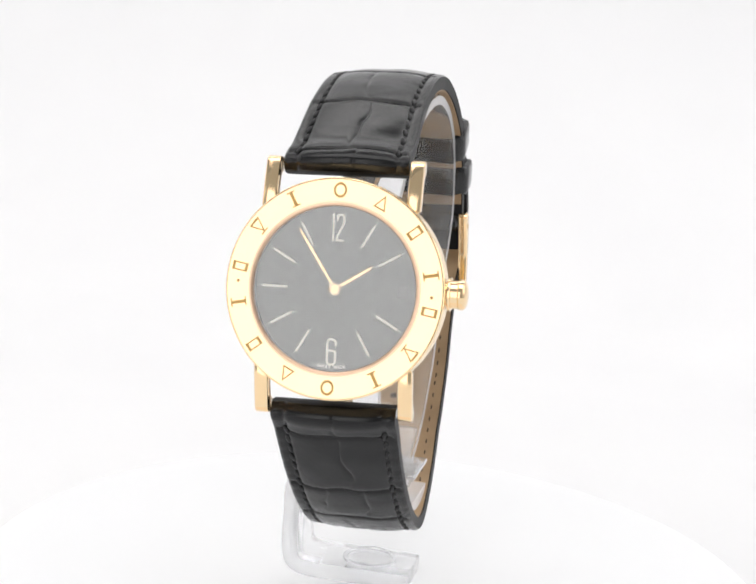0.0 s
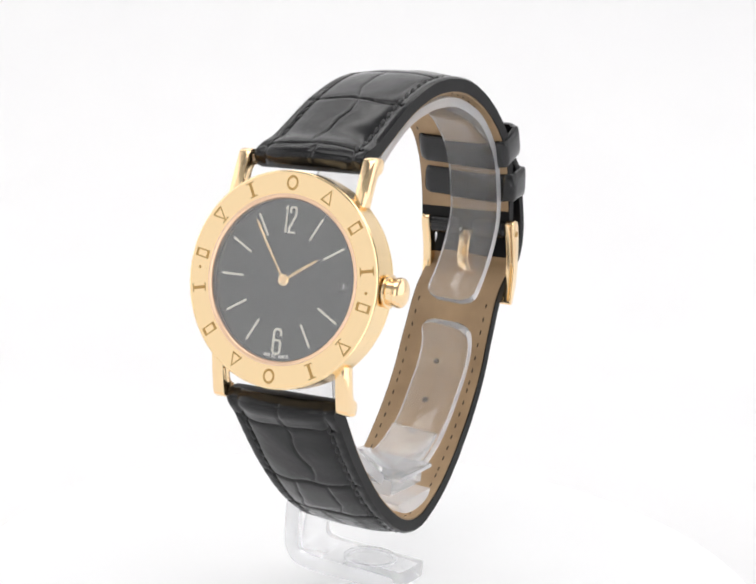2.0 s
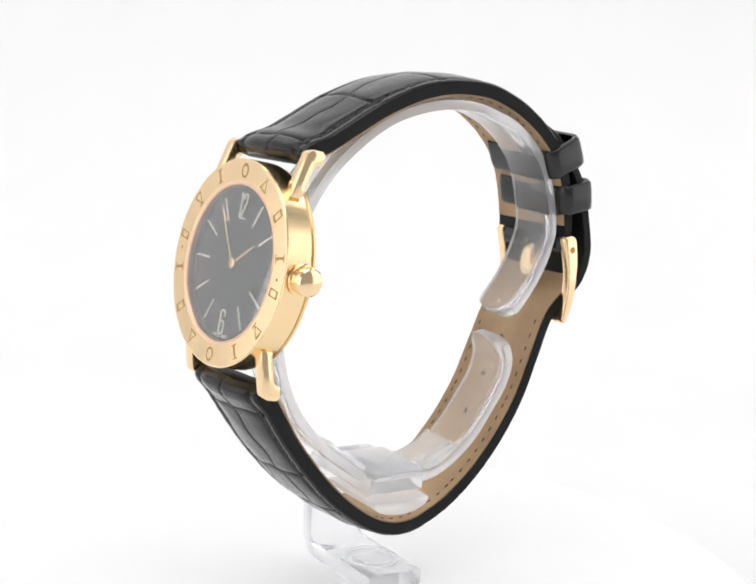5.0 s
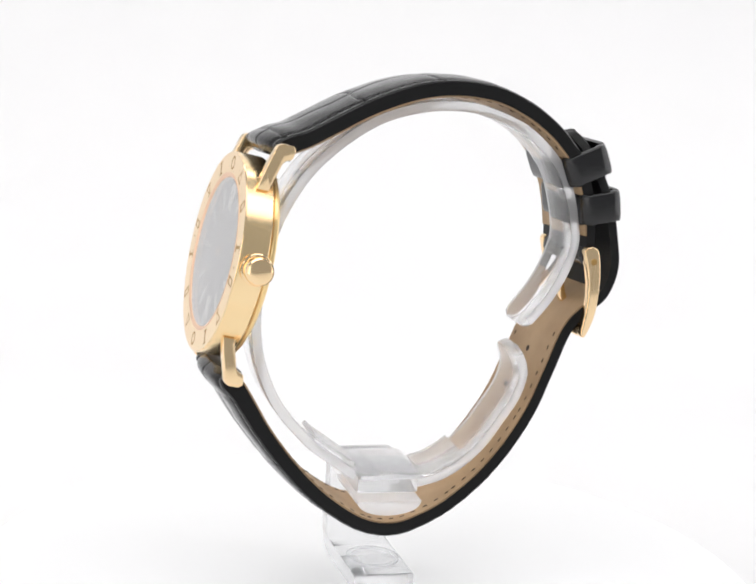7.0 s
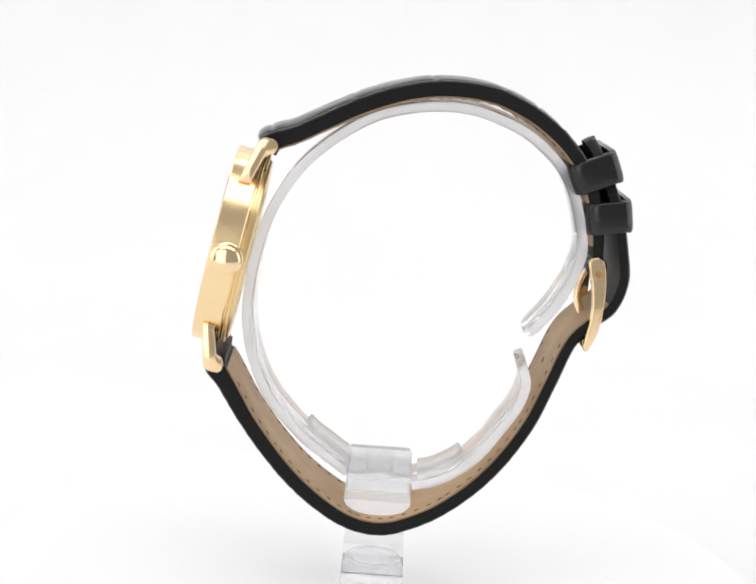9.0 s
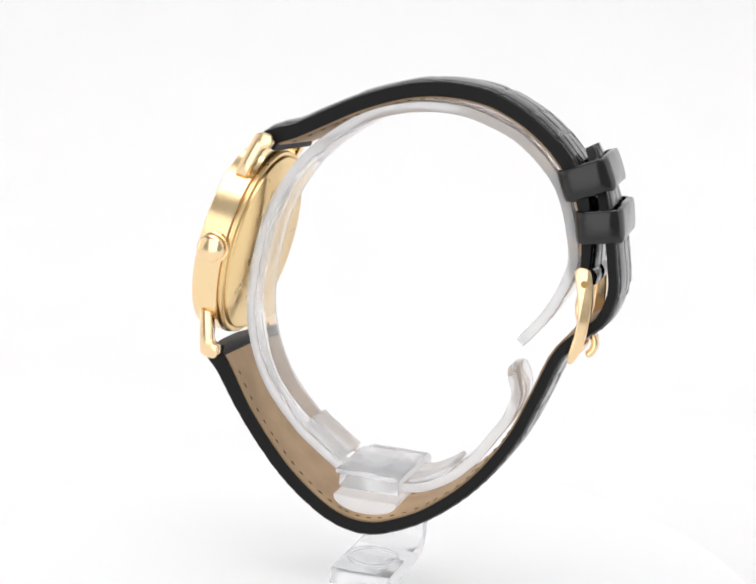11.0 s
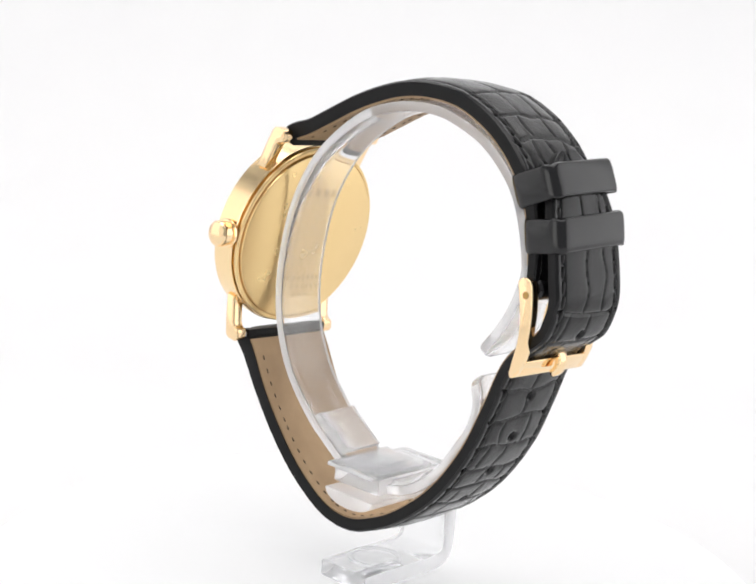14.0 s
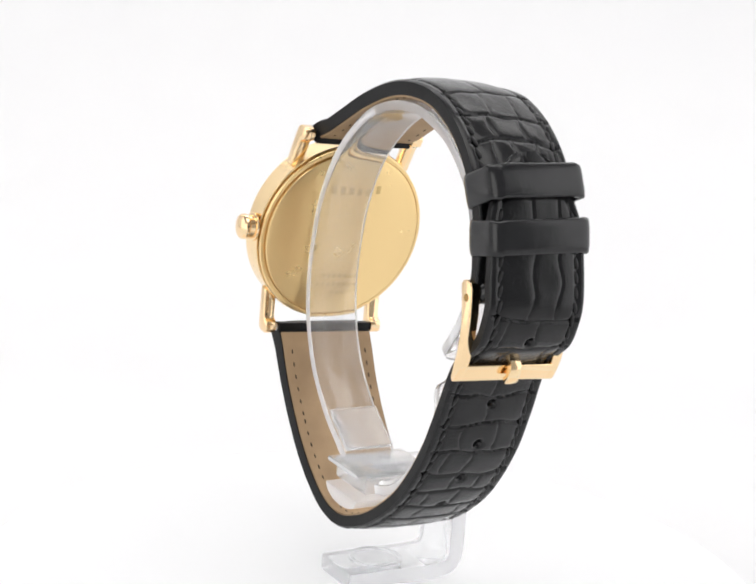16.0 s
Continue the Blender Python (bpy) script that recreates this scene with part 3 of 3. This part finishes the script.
def head(root):
    case = part("case", lathe("case", [(12.0, 0.6), (15.2, -0.4), (16.2, -1.02), (16.42, -1.05), (16.5, -0.95), (16.5, 3.2), (16.38, 3.36), (16.0, 3.4), (15.75, 3.42), (15.7, 3.7), (13.0, 3.8)], GOLD_SIDE, 192, True, 30), root, "round yellow gold watch case")
    bezel = part("bezel", lathe("bezel", [(12.35, 0.02), (12.55, -0.5), (12.75, -1.06), (12.95, -1.15), (16.2, -1.16), (16.36, -1.12), (16.4, -1.06), (16.1, -1.03), (15.2, -0.42)], GOLD, 192, True, 14), root, "wide polished yellow gold bezel with engraved marks")
    part("rim", lathe("rim", [(12.28, 0.0), (12.3, -0.95), (12.42, -1.06), (12.62, -1.13), (12.86, -1.2), (12.97, -1.18), (12.97, -1.1), (12.6, -0.4)], ROSE, 160, True, 50), bezel, "thin rose-toned inner rim")
    dial = part("dial", lathe("dial", [(12.4, 0.0), (12.4, 0.4)], DIAL, 128, False), root, "black dial with gold hour markers")
    part("crystal", lathe("crystal", [(12.2, -0.96), (12.29, -0.9)], CRYSTAL, 128, False, 4), root, "flat clear crystal")
    root.children[-1].visible_shadow = False

    # engraved marks on the bezel: plain shapes
    tri = [(-1.0, -1.1), (1.0, -1.1), (0.0, 1.15)]
    vee = [(-1.0, 1.1), (0.0, -1.15), (1.0, 1.1)]
    rect = [(-0.65, -1.1), (0.65, -1.1), (0.65, 1.1), (-0.65, 1.1)]
    oval = [(1.0 * math.sin(2 * math.pi * i / 28), 1.15 * math.cos(2 * math.pi * i / 28)) for i in range(28)]
    bar = [(-0.24, -1.1), (0.24, -1.1), (0.24, 1.1), (-0.24, 1.1)]
    shapes = {"rect": rect, "tri": tri, "vee": vee, "oval": oval, "bar": bar}
    mesh = {}
    for k, p in shapes.items():
        inner = [(0.0, -1.1), (0.0, -1.1), (0.0, 1.1), (0.0, 1.1)] if k == "bar" else scaled(p, 0.68)
        mesh[k] = flat_ring("engraved_mark", p, inner, ENGRAVED, -0.03, 0.02)
    serif = box("engraved_mark", (-0.66, -0.03, -0.1), (0.66, 0.02, 0.1), ENGRAVED, 0.01)
    order = ["rect", "vee", "bar", "oval", "tri", "rect", "bar"]
    first = [280.5, 306.5, 332.5, 1.0, 27.0, 53.0, 79.5]
    for half in (0, 180):
        for k, a in zip(order, first):
            at = clock(14.62, a + half, -1.137)
            part("engraved_mark", mesh[k], bezel, "", at)
            if k in ("bar", "rect", "vee"):
                for z in (-1.08, 1.08):
                    part("engraved_serif", serif, bezel, "", at @ Matrix.Translation((0, -0.004 * MM, z * MM)))
        part("engraved_dot", lathe("engraved_dot", [(0.26, -0.03), (0.2, -0.05)], ENGRAVED, 20, False), bezel, "", clock(14.62, 92 + half, -1.118))

    # dial furniture
    marker = box("hour_marker", (-0.17, -0.16, -1.92), (0.17, -0.003, 1.92), MARK, 0.05)
    for hour in (1, 2, 4, 5, 7, 8, 9, 10, 11):
        part("hour_marker", marker, dial, "", clock(9.22, hour * 30))
    part("numeral", ribbon("numeral_twelve", [[(-1.0, 1.55), (-0.72, 1.95), (-0.72, -2.0)], [(-0.12, 1.0), (-0.12, 1.6), (0.1, 1.92), (0.62, 1.92), (0.86, 1.6), (0.86, 0.7), (-0.1, -1.3), (-0.14, -1.9), (0.95, -1.9)]], 0.15, MARK), dial, "slim cream number 12", Matrix.Translation((0, -0.1 * MM, 9.1 * MM)))
    part("numeral", ribbon("numeral_six", [[(0.6, 0.9), (0.6, 1.5), (0.32, 1.85), (-0.32, 1.85), (-0.62, 1.5), (-0.62, -1.5), (-0.32, -1.85), (0.32, -1.85), (0.62, -1.5), (0.62, -0.15), (0.32, 0.2), (-0.32, 0.2), (-0.5, 0.05)]], 0.15, MARK), dial, "slim cream number 6", Matrix.Translation((-0.12 * MM, -0.1 * MM, -9.35 * MM)))
    word = "SWISS MADE"
    for i, ch in enumerate(word):
        if ch != " ":
            a = 180.4 + (len(word) / 2 - 0.5 - i) * 2.2
            part("small_letter", letters("small_letter", ch, 0.7, PRINT, 1.0, 0.02, 0.025), dial, "", clock(11.62, a, -0.02) @ Matrix.Rotation(math.pi, 4, "Y"))
    part("date_window", box("date_window", (9.3, -0.012, -0.85), (10.9, 0.02, 0.85), DATE, 0.01), dial, "black date window")
    part("date_digit", letters("date_digit", "1", 1.25, PRINT, 0.7, 0.02), dial, "", Matrix.Translation((10.2 * MM, -0.028 * MM, 0)))

    def hand(name, length, tail, w0, w1, y, angle, label):
        poly = [(-w1, -tail), (w1, -tail), (w0, length * 0.5), (w0 * 0.85, length * 0.93), (0.05, length), (-0.05, length), (-w0 * 0.85, length * 0.93), (-w0, length * 0.5)]
        k = len(poly)
        v = [(x, yy, z) for yy in (y - 0.08, y + 0.08) for x, z in poly]
        f = [list(range(k)), list(range(k, 2 * k))] + [(i, (i + 1) % k, k + (i + 1) % k, k + i) for i in range(k)]
        part(name, bevelled(name, v, f, GOLD, 0.05, 1), root, label, Matrix.Rotation(radians(angle), 4, "Y"))

    hand("hour_hand", 6.5, 0.4, 0.24, 0.2, -0.24, 57.4, "slim gold hour hand")
    hand("minute_hand", 10.5, 0.4, 0.23, 0.18, -0.42, 326.4, "slim gold minute hand")
    part("hand_hub", lathe("hand_hub", [(0.95, -0.12), (0.95, -0.46), (0.82, -0.54), (0.42, -0.56), (0.38, -0.46), (0.3, -0.46), (0.26, -0.54)], GOLD, 40, False), root, "round gold hub of the hands")

    # crown: collar, narrower neck and a cap with a domed end
    prof = [(0.9, 15.9), (1.75, 15.9), (1.75, 16.62), (2.4, 16.66), (2.55, 16.78), (2.55, 17.02), (2.42, 17.12), (2.12, 17.16), (2.12, 17.5), (2.12, 18.2), (2.18, 18.26), (2.25, 18.36), (2.25, 18.72), (2.18, 19.0), (1.95, 19.24), (1.5, 19.42), (0.9, 19.55), (0.1, 19.58)]
    prof = [(r, -x) for r, x in prof]
    crown = part("crown", lathe("crown", prof, GOLD, 64, False, 20), root, "smooth domed gold crown", Matrix.Translation((0, 1.85 * MM, 0.1 * MM)) @ Matrix.Rotation(math.pi / 2, 4, "Z"))
    # case back with stepped rim
    back = part("case_back", lathe("case_back", [(15.4, 3.72), (16.15, 3.74), (16.22, 3.86), (16.2, 4.2), (16.05, 4.32), (15.62, 4.34), (15.58, 4.05), (15.36, 4.05), (15.34, 4.5), (15.24, 4.72), (14.95, 4.84), (0.1, 4.9)], GOLD_BACK, 192, False, 25), root, "plain gold case back with faint engraving")
    for z, x0, n, w, tall in ((8.9, -5.2, 7, 1.15, 1.5), (-7.6, -3.4, 7, 0.62, 0.75), (-9.3, -3.6, 8, 0.55, 0.7), (-10.9, -1.6, 3, 0.6, 0.6)):
        for i in range(n):
            m = box("engraved_bar", (-w * 0.36, -0.02, -tall / 2), (w * 0.36, 0.02, tall / 2), FAINT, 0.01)
            part("engraved_bar", m, back, "", Matrix.Translation(((x0 + i * (1.5 if n == 7 and tall > 1 else 0.98)) * MM, 4.9 * MM, z * MM)))

    # lugs with stepped tips, spring bars between them
    tip = [(0.35, 11.9), (1.2, 15.6), (2.05, 18.7), (2.35, 19.25), (3.1, 19.62), (4.6, 19.6), (5.15, 19.2), (5.25, 18.6), (5.0, 17.55), (4.75, 17.3), (3.95, 17.0), (3.55, 16.4), (2.5, 12.6), (2.4, 11.9)]
    low = [(y, -0.98 * z) for y, z in reversed(tip)]
    for poly in (tip, low):
        for x0, x1 in ((9.9, 12.0), (-12.0, -9.9)):
            part("lug", prism("lug", poly, x0, x1, GOLD, 0.24, 2), root, "slim yellow gold lug")
        zz = 18.2 if poly is tip else -18.2
        part("spring_bar", rod("spring_bar", 0.75, 19.0, STEEL), root, "", Matrix.Translation((0, 4.0 * MM, zz * MM)))


def watch():
    root = tagged(new("wristwatch"), "yellow gold wristwatch with black dial and black crocodile strap", "watch")
    head(root)
    straps(root)
    buckle(root)
    return root


WATCH, STAND, TURNTABLE = watch(), stand(), turntable()
WATCH_REST = Matrix(((0.800012, -0.579776, -0.154396, 0.014148), (0.597517, 0.793183, 0.117605, -0.025258), (0.054284, -0.186335, 0.980982, 0.054440), (0, 0, 0, 1)))
STAND_REST = pose(0, 0, 0, 0, 0, 34.5)


def motions():
    """The turntable turns evenly, and carries stand and watch round with it."""
    turn = [(0.5 * i, Matrix.Rotation(radians(-46.11 - 8.6556 * 0.5 * i), 4, "Z")) for i in range(33)]
    walk(TURNTABLE, [(t, Matrix.Translation((0, 0, -0.0015)) @ m) for t, m in turn])
    walk(STAND, [(t, m @ STAND_REST) for t, m in turn])
    walk(WATCH, [(t, m @ WATCH_REST) for t, m in turn])


motions()
